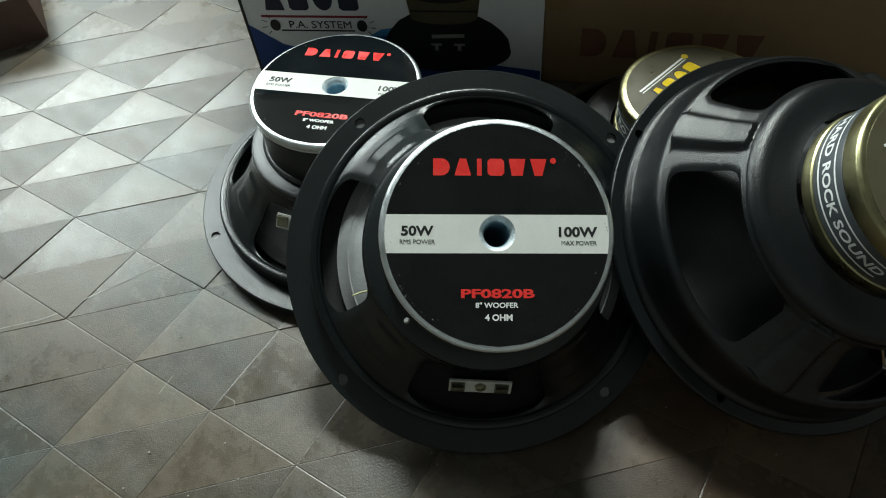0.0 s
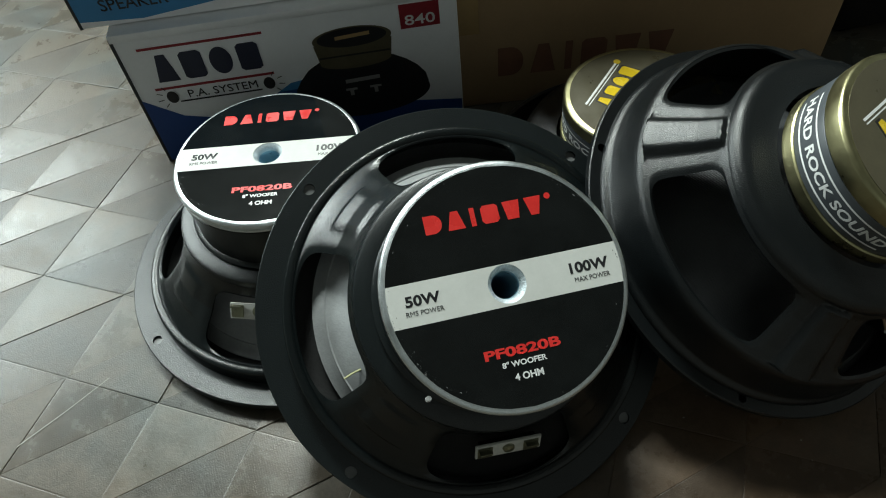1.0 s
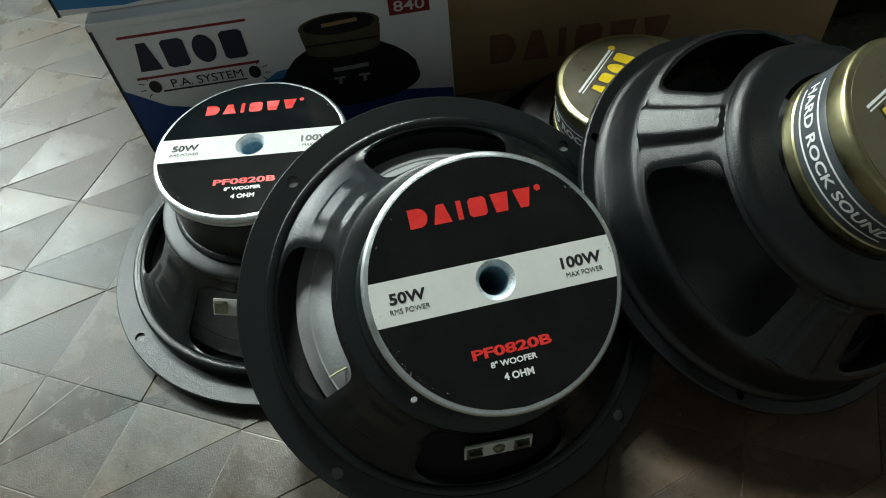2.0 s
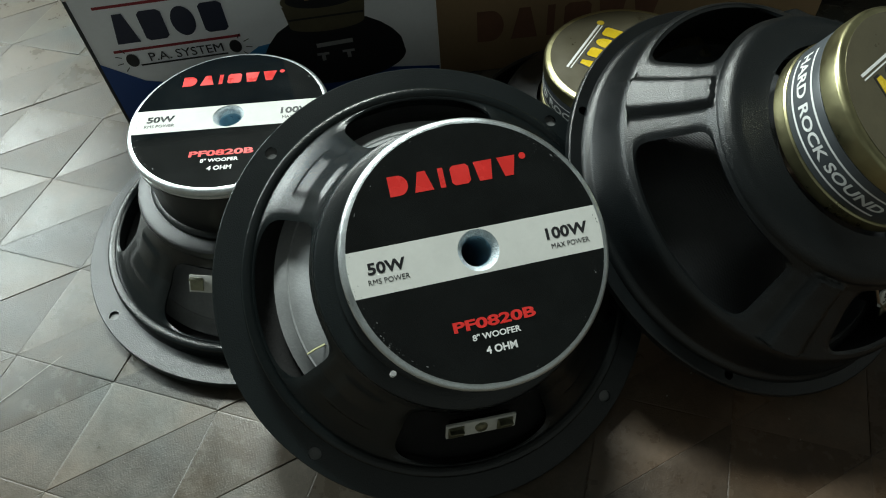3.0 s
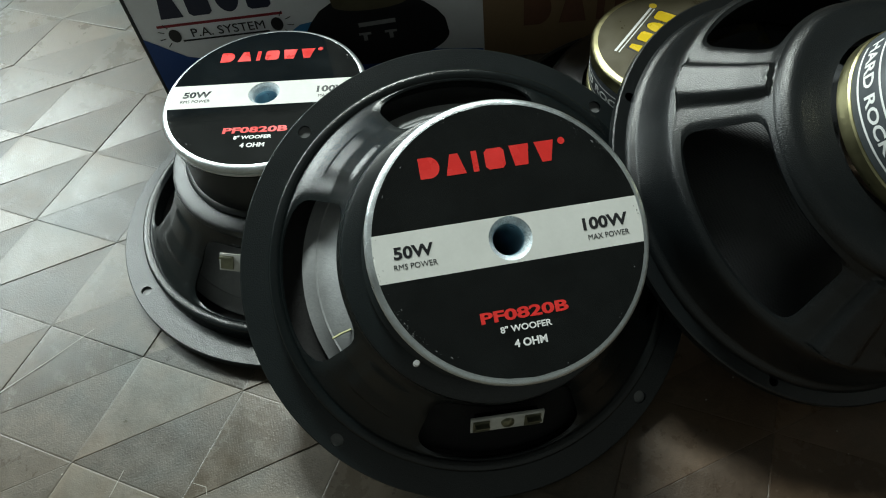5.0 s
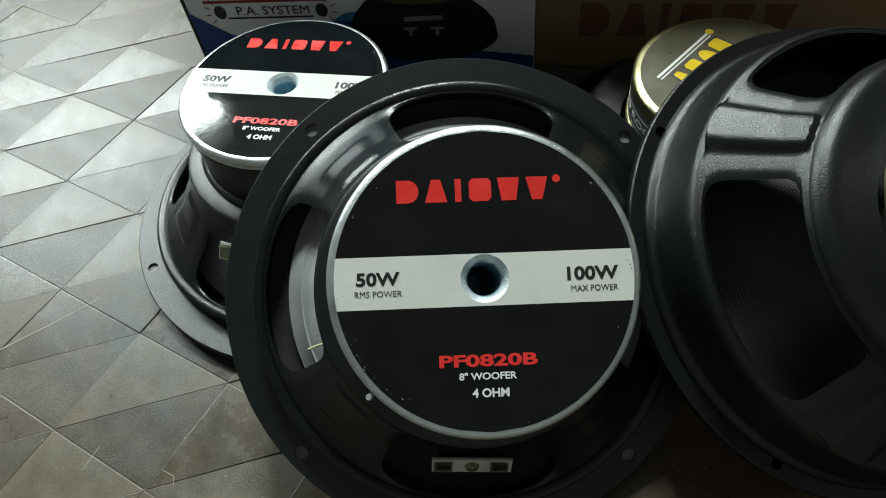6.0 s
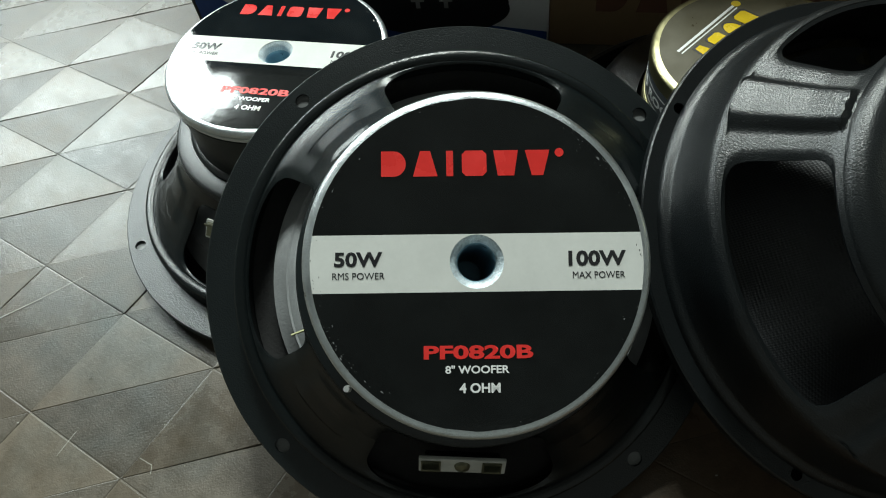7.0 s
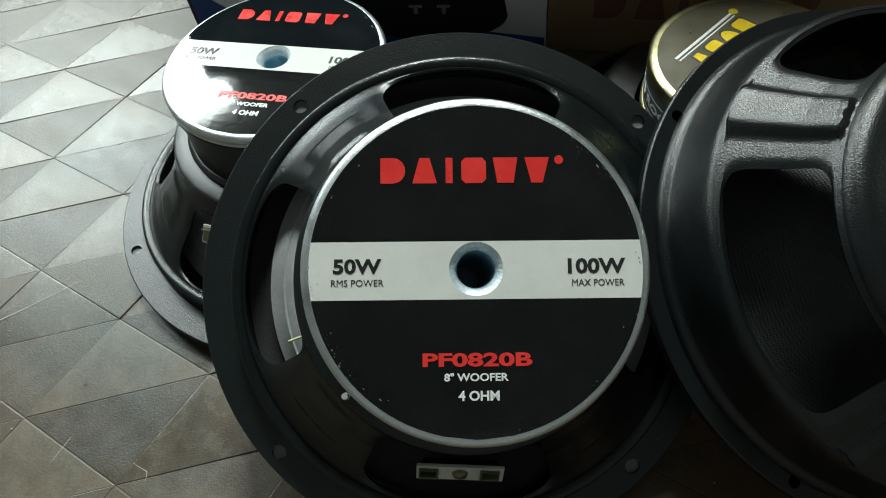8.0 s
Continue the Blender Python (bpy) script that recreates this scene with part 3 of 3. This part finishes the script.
def gold_woofer(m, label):
    """Eight-inch cast woofer with gold magnet plates and a printed band; z is its axis, back plate upwards."""
    w = thing("woofer", m, label, "loudspeaker", "loudspeakers on the floor")
    part("gasket", lathe([(8.6, 0), (9.6, 0), (9.7, 0.1), (9.7, 0.42), (8.6, 0.42)], 128, True), gasket_mat, w, "black foam gasket ring")
    fl = merge(basket([(10.32, 0.9), (9.42, 0.92)], (1.3, 0.2, 0.72, 2), (0, 0, 0, 0), 45, 160, 8, 0.0),
               lathe([(10.32, 0.9), (10.38, 0.84), (10.38, 0.5), (10.28, 0.43), (9.0, 0.43)], 180))
    part("flange", fl, satin_paint, w, "black mounting flange with bolt holes")
    part("rim_step", lathe([(9.78, 0.8), (9.76, 1.02), (9.70, 1.14), (9.60, 1.22), (9.50, 1.28), (9.44, 1.4), (9.30, 2.2), (9.20, 2.9), (9.16, 3.28), (9.10, 3.44), (8.98, 3.58), (8.84, 3.64), (8.7, 3.6), (8.8, 0.8)], 160), satin_paint, w)
    part("basket", basket([(8.96, 3.6), (8.4, 4.06), (7.2, 5.2), (6.6, 5.92), (6.36, 6.4)], (30.0, 0.03, 0.90, 7), (6.2, -0.2, 0.93, 0.32), 2.0, 240, 14, 0.1), satin_paint, w, "black cast basket with four openings")
    part("shoulder", lathe([(6.4, 6.0), (6.42, 6.3), (6.3, 6.6), (6.0, 6.8), (5.6, 6.86), (5.1, 6.9), (4.7, 7.02), (4.5, 7.1), (4.5, 6.0)], 128, True), satin_paint, w)
    part("cone", lathe([(8.25, 0.95), (7.6, 1.05), (6.9, 1.6), (4.6, 3.6), (2.7, 5.6), (2.6, 5.5), (4.6, 3.4), (6.9, 1.4), (8.25, 0.8)], 96, True), weave_mat, w, "black woven cloth cone")
    part("lower_plate", lathe([(4.0, 7.05), (4.2, 7.08), (4.3, 7.16), (4.3, 7.7), (4.24, 7.76), (4.0, 7.78)], 128, True), gold, w, "gold anodised lower magnet plate")
    part("band", lathe([(4.2, 7.76), (4.22, 7.8), (4.22, 9.42), (4.2, 9.46)], 128), band_grey, w, "grey printed magnet band")
    part("upper_plate", lathe([(4.0, 9.44), (4.18, 9.46), (4.26, 9.54), (4.26, 10.22), (4.23, 10.31), (4.16, 10.37), (4.06, 10.4), (0.0, 10.4)], 128), gold, w, "gold anodised upper magnet plate")
    part("label", plate(disc_outline(3.92), 10.4, 10.42), olive_label, w, "bronze-brown round label", 0)

    def wrapped(bm, a0, a1, x0, x1, r):
        """Bends flat lettering (x, y in cm) round the magnet; y becomes height."""
        for v in bm.verts:
            x, y, dz = v.co.x / CM, v.co.y / CM, v.co.z / CM
            a = radians(a0 + (a1 - a0) * (x - x0) / (x1 - x0))
            v.co = Vector(((r + dz) * CM * math.cos(a), (r + dz) * CM * math.sin(a), y * CM))
        return bm

    part("lettering", wrapped(letters("HARD ROCK SOUND", 0, 8.35, 8.1, 8.82, 0, 0.022, 0.015), 116, 226, 0, 8.1, 4.222), white_ink, w, "white lettering on the band", 0)
    for y in (8.10, 9.07):
        strip = bmesh.new()
        bmesh.ops.create_grid(strip, x_segments=60, y_segments=1, size=0.5)
        for v in strip.verts:
            v.co = Vector(((v.co.x + 0.5) * 8.1 * CM, (y + v.co.y * 0.09) * CM, 0.008 * CM))
        part("line", wrapped(strip, 116, 226, 0, 8.1, 4.222), white_ink, w)
    z = 10.42
    turn = pose(0, 0, 0, 0, 0, 11)
    part("logo_shade", turned(logo_blocks(-2.0, 2.0, 0.62, 2.04, z, 0, "ABOB"), turn), print_black, w, "", 0)
    part("logo", turned(logo_blocks(-1.9, 1.9, 0.76, 1.92, z + 0.012, 0, "ABOB"), turn), yellow_ink, w, "yellow maker's mark", 0)
    part("line", turned(box(-2.15, 2.30, z, 1.8, 2.42, z + 0.012), turn), white_ink, w)
    part("line", turned(box(-2.15, 2.14, z, 1.8, 2.20, z + 0.012), turn), white_ink, w)
    part("mark_dot", turned(plate([(x + 2.0, y + 2.36) for x, y in disc_outline(0.2, n=20)], z, z + 0.012), turn), yellow_ink, w, "", 0)
    tm = pose(0.006, -0.0715, 0.038, 42, 0, 0)
    board = part("terminal_board", turned(box(-0.5, -0.3, 0, 2.6, 0.55, 0.14, 0.03), tm), tag_white, w, "white terminal tag with dark print")
    part("print", turned(letters("50", -0.3, -0.15, 0.3, 0.4, 0.141), tm), black_ink, board, smooth=0)
    part("lug", turned(box(-0.2, -1.0, 0.0, 0.5, -0.4, 0.1, 0.03), tm), tin, board, "tinned solder lug")
    part("bracket", turned(box(-0.5, -0.3, -0.9, 2.6, 0.9, 0.0, 0.05), tm), satin_paint, w)
    part("wire", tube([(-0.6, -5.4, 5.0), (-0.4, -6.3, 4.6), (0.0, -7.2, 3.9), (0.5, -7.7, 3.6), (0.9, -7.6, 3.5)], 0.06), wire_mat, w, "copper tinsel lead wire")
    return w


def frame_matrix(x, y, n, origin):
    return Matrix(((x[0], y[0], n[0], origin[0]), (x[1], y[1], n[1], origin[1]), (x[2], y[2], n[2], origin[2]), (0, 0, 0, 1)))


front_m = frame_matrix((0.9844, -0.1282, -0.1202), (0.1717, 0.8478, 0.5017), (0.0376, -0.5146, 0.8566), (0.0360, 0.2480, 0.0498))
front = black_woofer(front_m, "black woofer with black and white label, leaning magnet upwards on another")
side = black_woofer(pose(-0.0345, 0.3529, 0.0, 0, 0, -27.3) @ Matrix.Diagonal((1.025, 1.025, 1.025, 1)), "black woofer with zinc back plate lying face down on the tiles", 9.6, False)
right_m = frame_matrix((0.9686, 0.2068, -0.1379), (-0.1212, 0.8772, 0.4645), (0.2170, -0.4332, 0.8747), (0.2008, 0.2370, 0.0475))
right = gold_woofer(right_m, "black woofer with gold magnet plates leaning on another woofer")
back = copy_thing(right, pose(0.1718, 0.3153, 0.0, 0, 0, 26.8) @ Matrix.Diagonal((1.03, 1.03, 0.864, 1)))
back["label"] = "black woofer with gold back plate lying face down, half hidden"

# a chip of straw on the cone of the leaning woofer
chip = new("straw_chip", mesh_of("straw_chip", tube([(-0.35, -0.25, 0), (0, 0, 0.04), (0.4, 0.22, 0.0)], 0.05, 6), straw_mat))
chip.matrix_world = front_m @ pose(-0.0622, -0.0240, 0.0195, 0, 0, -12)
tagged(chip, "thin yellowish straw chip resting on the grey cone", "debris")


# ---- boxes ----
def on_front(bm, y=-0.02):
    """Turns flat art (x, y) to a front face: y becomes height, facing -y."""
    for v in bm.verts:
        v.co = Vector((v.co.x, y * CM - v.co.z, v.co.y))
    return bm


def speaker_carton(m, label, upper=False):
    """A white printed carton 22 cm wide, with lid flaps, standing with its front at y = 0."""
    b = thing("carton", m, label, "box", "speaker boxes")
    part("body", box(0, 0, 0, 22, 22, 12.0, 0.15), card_white, b, "white printed card body")
    part("flap", box(-0.05, -0.12, 11.55, 22.05, 0.0, 12.12, 0.05), card_white, b, "white folded lid flap")
    part("lid", box(-0.05, -0.1, 12.02, 22.05, 22, 12.16, 0.05), card_white, b)
    part("corner_edge", box(-0.12, -0.06, 0, 0.1, 0.3, 11.9, 0.05), card_edge, b, "dark worn corner edge")
    if upper:
        part("blue_panel", on_front(plate([(0.1, 0.1), (21.9, 0.1), (21.9, 11.4), (0.1, 11.4)], 0, 0.02)), card_white, b)
        part("blue_panel", on_front(plate([(0.1, 0.6), (4, 0.3), (9, 0.9), (13, 2.2), (13, 11.4), (0.1, 11.4)], 0.02, 0.04)), card_cyan, b, "light blue printed panel")
        part("lettering", on_front(letters("SPEAKER", 1.7, 1.2, 5.9, 2.1, 0.04, 0.01)), black_ink, b, smooth=0)
        return b
    wave = [(0.1, 0.1), (21.9, 0.1), (21.9, 2.0), (18, 2.6), (14, 4.2), (11, 5.4), (9.2, 5.3), (7.5, 4.2), (5, 3.6), (2.4, 4.4), (0.1, 6.3)]
    part("blue_panel", on_front(plate(wave, 0, 0.02)), card_blue, b, "dark blue printed wave")
    part("blue_panel", on_front(plate([(9.2, 5.3), (11, 5.4), (14, 4.2), (18, 2.6), (18, 3.0), (14, 4.9), (11.5, 6.2), (10.2, 6.0)], 0.02, 0.03)), card_cyan, b, "light blue printed wave")
    part("logo", on_front(logo_blocks(1.6, 9.0, 7.75, 10.1, 0.02, 0, "ABOB")), navy_ink, b, "dark navy maker's mark")
    part("rule", on_front(plate([(1.3, 10.6), (9.3, 10.6), (9.3, 10.8), (1.3, 10.8)], 0, 0.02)), maroon_ink, b, "dark red rule")
    part("rule", on_front(plate([(1.3, 7.05), (9.3, 7.05), (9.3, 7.25), (1.3, 7.25)], 0, 0.02)), maroon_ink, b, "dark red rule")
    part("rule", on_front(plate([(2.6, 5.75), (8.2, 5.75), (8.2, 5.88), (2.6, 5.88)], 0.02, 0.03)), black_ink, b)
    part("lettering", on_front(letters("P.A. SYSTEM", 3.3, 6.05, 8.0, 6.75, 0.02, 0.0)), black_ink, b, smooth=0)
    for cx, s in ((2.3, 1), (8.7, -1)):
        horn = [plate([(cx - s * 0.1 + 0.55 * math.cos(t) * 0.7, 6.3 + 0.55 * math.sin(t)) for t in [2 * math.pi * i / 20 for i in range(20)]], 0.02, 0.03)]
        for k in range(4):
            a = radians(120 + 36 * k) if s > 0 else radians(60 - 36 * k)
            dx, dy = math.cos(a), math.sin(a)
            horn.append(plate([(cx + 0.75 * dx - 0.03 * dy, 6.3 + 0.75 * dy + 0.03 * dx), (cx + 0.75 * dx + 0.03 * dy, 6.3 + 0.75 * dy - 0.03 * dx), (cx + 1.15 * dx + 0.03 * dy, 6.3 + 1.15 * dy - 0.03 * dx), (cx + 1.15 * dx - 0.03 * dy, 6.3 + 1.15 * dy + 0.03 * dx)], 0.02, 0.03))
        part("horn_picture", on_front(merge(*horn)), black_ink, b, "printed horn with rays")

    def oval(cx, cy, rx, ry, z, mat, lab=""):
        part("picture", on_front(plate([(cx + rx * math.cos(2 * math.pi * i / 48), cy + ry * math.sin(2 * math.pi * i / 48)) for i in range(48)], z, z + 0.01)), mat, b, lab)
    oval(15.0, 3.9, 4.7, 2.1, 0.03, print_black, "printed picture of a black woofer")
    part("picture", on_front(plate([(10.35, 4.3), (19.65, 4.3), (19.5, 5.2), (19.0, 6.0), (18.3, 6.7), (17.4, 7.3), (12.5, 7.5), (11.6, 6.9), (10.9, 6.0), (10.45, 5.2)], 0.035, 0.045)), print_black, b)
    part("picture", on_front(plate([(12.5, 7.2), (17.3, 7.2), (17.5, 8.9), (12.3, 8.9)], 0.045, 0.055)), print_olive, b)
    oval(14.9, 7.2, 2.4, 0.65, 0.046, print_olive)
    oval(14.9, 9.2, 2.62, 1.0, 0.055, print_olive)
    oval(14.9, 9.3, 2.3, 0.8, 0.065, print_black)
    part("picture", on_front(plate([(13.8, 9.2), (16.1, 9.35), (16.1, 9.65), (13.8, 9.5)], 0.075, 0.08)), tape_mat, b)
    part("picture", on_front(plate([(12.5, 7.7), (17.3, 7.7), (17.3, 7.85), (12.5, 7.85)], 0.056, 0.06)), print_black, b)
    part("picture", on_front(plate([(13.9, 5.2), (16.3, 5.3), (16.3, 5.65), (13.9, 5.55)], 0.05, 0.06)), print_grey, b)
    for x in (14.2, 15.9):
        part("picture", on_front(plate([(x - 0.4, 4.7), (x + 0.4, 4.7), (x + 0.4, 4.5), (x + 0.13, 4.5), (x + 0.13, 4.0), (x - 0.13, 4.0), (x - 0.13, 4.5), (x - 0.4, 4.5)], 0.05, 0.06)), print_grey, b)
    part("number_patch", on_front(plate([(18.2, 9.3), (20.8, 9.3), (20.8, 11.3), (18.2, 11.3)], 0, 0.02)), maroon_ink, b, "dark red number patch")
    part("lettering", on_front(letters("840", 18.5, 9.55, 20.5, 10.4, 0.02, 0.01)), white_ink, b, smooth=0)
    return b


speaker_carton(pose(-0.1070, 0.4855, 0.0, 0, 0, -12.3) @ Matrix.Diagonal((1, 1, 0.885, 1)), "white carton with blue waves and a printed woofer picture")
speaker_carton(pose(-0.1210, 0.4990, 0.1080, 0, 0, -12.3) @ Matrix.Diagonal((1, 1, 0.885, 1)), "white and light blue carton stacked on another", True)

kraft_box = thing("kraft_carton", pose(0.1100, 0.4480, 0.0, 0, 0, -15.5), "large brown kraft carton with faded red print", "box")
part("body", box(0, 0, 0, 27, 26, 24, 0.25), kraft, kraft_box, "brown kraft card body")
part("logo", on_front(logo_blocks(2.5, 15.5, 2.6, 5.0, 0.0, 0)), kraft_print, kraft_box, "faded dark red maker's mark", 0)
part("edge_tape", box(-0.05, -0.06, 6.4, 1.5, 0.0, 9.5, 0.02), tape_mat, kraft_box, "glossy strip of brown tape")

# a low dark brown box with a glossy lid, and a dark film-wrapped pack beyond
low_box = thing("low_box", pose(-0.3090, 0.5890, 0.0, 0, 0, 20.4), "low dark red-brown box on the tiles, window glare painted white on its glossy lid", "box")
part("body", box(-22, 0, 0, 0, 16, 4.1, 0.12), wood_red, low_box, "dark red-brown box side")
# the lid's white stands for the window's glare on its glossy top
part("lid", box(-21.9, 0.1, 4.1, -0.1, 15.9, 4.35, 0.08), lid_glare, low_box, "glossy lid with window glare put into its white")
pack = thing("wrapped_pack", pose(0.40, 0.40, 0.0, 0, 0, -8), "dark pack wrapped in creased clear film", "package")
film_bm = box(0, 0, 0, 30, 30, 26, 1.2, 3)
bmesh.ops.subdivide_edges(film_bm, edges=film_bm.edges[:], cuts=5, use_grid_fill=True)
for v in film_bm.verts:
    v.co += Vector((1, 1, 0)) * 0.006 * (noise.noise(v.co * 22)) * min(1, v.co.z / 0.03)
part("film", film_bm, plastic_dark, pack)

# ---- floor tiles: skewed squares, each halved along one diagonal ----
U, V0 = Vector((-3.67, -4.80, 0)), Vector((4.95, -3.79, 0))
NODE = Vector((-13.73, 28.68, 0))
rng = random.Random(4)


def facet(flip):
    """One triangle of the tiling, with a chamfered edge, about its first corner."""
    a, b, c = (Vector((0, 0, 0)) + U, Vector((0, 0, 0)) + V0, Vector((0, 0, 0))) if not flip else (U, U + V0, V0)
    mid = (a + b + c) / 3
    bm = bmesh.new()
    low = [bm.verts.new((p + (mid - p).normalized() * 0.006 + Vector((0, 0, -0.25))) * CM) for p in (a, b, c)]
    up = [bm.verts.new((p + (mid - p).normalized() * 0.008 + Vector((0, 0, -0.010))) * CM) for p in (a, b, c)]
    top = [bm.verts.new((p + (mid - p).normalized() * 0.11) * CM) for p in (a, b, c)]
    bm.faces.new(top)
    for i in range(3):
        j = (i + 1) % 3
        bm.faces.new((low[i], low[j], up[j], up[i]))
        bm.faces.new((up[i], up[j], top[j], top[i]))
    bmesh.ops.recalc_face_normals(bm, faces=bm.faces)
    bm.normal_update()
    if max(bm.faces, key=lambda f: f.calc_area()).normal.z < 0:
        bmesh.ops.reverse_faces(bm, faces=bm.faces)
    return bm


floor_ob = bpy.data.objects["floor"]
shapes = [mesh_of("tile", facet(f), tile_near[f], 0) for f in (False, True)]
shapes[0].name = shapes[1].name = "tile"
near, far = [], []
for i in range(-50, 51):
    for j in range(-60, 61):
        o = NODE + U * i + V0 * j
        if not (-250 < o.x < 225 and -180 < o.y < 160):
            continue
        inside = -34 < o.x < 26 and 11 < o.y < 62 and not (-8 < o.x < 34 and o.y > 44)
        for f in (False, True):
            tilt = pose(o.x * CM, o.y * CM, 0, rng.uniform(-0.35, 0.35), rng.uniform(-0.35, 0.35), 0)
            (near if inside else far).append((f, tilt))
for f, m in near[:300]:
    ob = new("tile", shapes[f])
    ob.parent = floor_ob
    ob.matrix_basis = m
verts, faces, finish = [], [], []
for f, m in near[300:] + far:
    base = len(verts)
    verts += [tuple(m @ v.co) for v in shapes[f].vertices]
    faces += [tuple(base + k for k in p.vertices) for p in shapes[f].polygons]
    finish += [int(f)] * len(shapes[f].polygons)
rest = bpy.data.meshes.new("tiling")
rest.from_pydata(verts, [], faces)
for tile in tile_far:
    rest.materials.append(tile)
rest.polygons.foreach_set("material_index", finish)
rest_ob = new("tiling", rest)
rest_ob.parent = floor_ob
rest_ob["kind"] = "stuff"


# ---- scratches and specks on the tiles ----
def scratch(points, width):
    bm = bmesh.new()
    prev = None
    for k, (x, y) in enumerate(points):
        a, b = points[max(k - 1, 0)], points[min(k + 1, len(points) - 1)]
        d = Vector((b[0] - a[0], b[1] - a[1], 0)).normalized()
        s = Vector((-d.y, d.x, 0)) * width * (0.3 + 0.7 * math.sin(math.pi * (k + 0.4) / len(points)))
        cur = [bm.verts.new(((x + s.x) * CM, (y + s.y) * CM, 0.034 * CM)), bm.verts.new(((x - s.x) * CM, (y - s.y) * CM, 0.034 * CM))]
        if prev:
            bm.faces.new((prev[0], prev[1], cur[1], cur[0]))
        prev = cur
    bmesh.ops.recalc_face_normals(bm, faces=bm.faces)
    ob = new("scratch", mesh_of("scratch", bm, scratch_mat, 0))
    ob.parent = floor_ob
    return ob


scratch([(-26.4, 27.5), (-24.0, 27.8), (-22.7, 28.2), (-21.4, 29.0), (-18.7, 30.2), (-16.3, 31.4)], 0.035)
scratch([(-11.7, 20.9), (-11.1, 20.5), (-11.1, 20.1)], 0.016)
scratch([(-15.6, 21.5), (-14.9, 22.6)], 0.015)
speck_bm = bmesh.new()
for k in range(46):
    x, y = rng.uniform(-26, 24), rng.uniform(10, 34)
    bmesh.ops.create_icosphere(speck_bm, subdivisions=1, radius=rng.uniform(0.0002, 0.0006), matrix=Matrix.Translation((x * CM, y * CM, 0.0007)) @ Matrix.Diagonal((rng.uniform(0.7, 2.0), 1, 0.5, 1)))
tagged(new("floor_grit", mesh_of("floor_grit", speck_bm, scratch_mat, 0)), "pale specks of grit scattered on the tiles", "grit", kind="stuff")
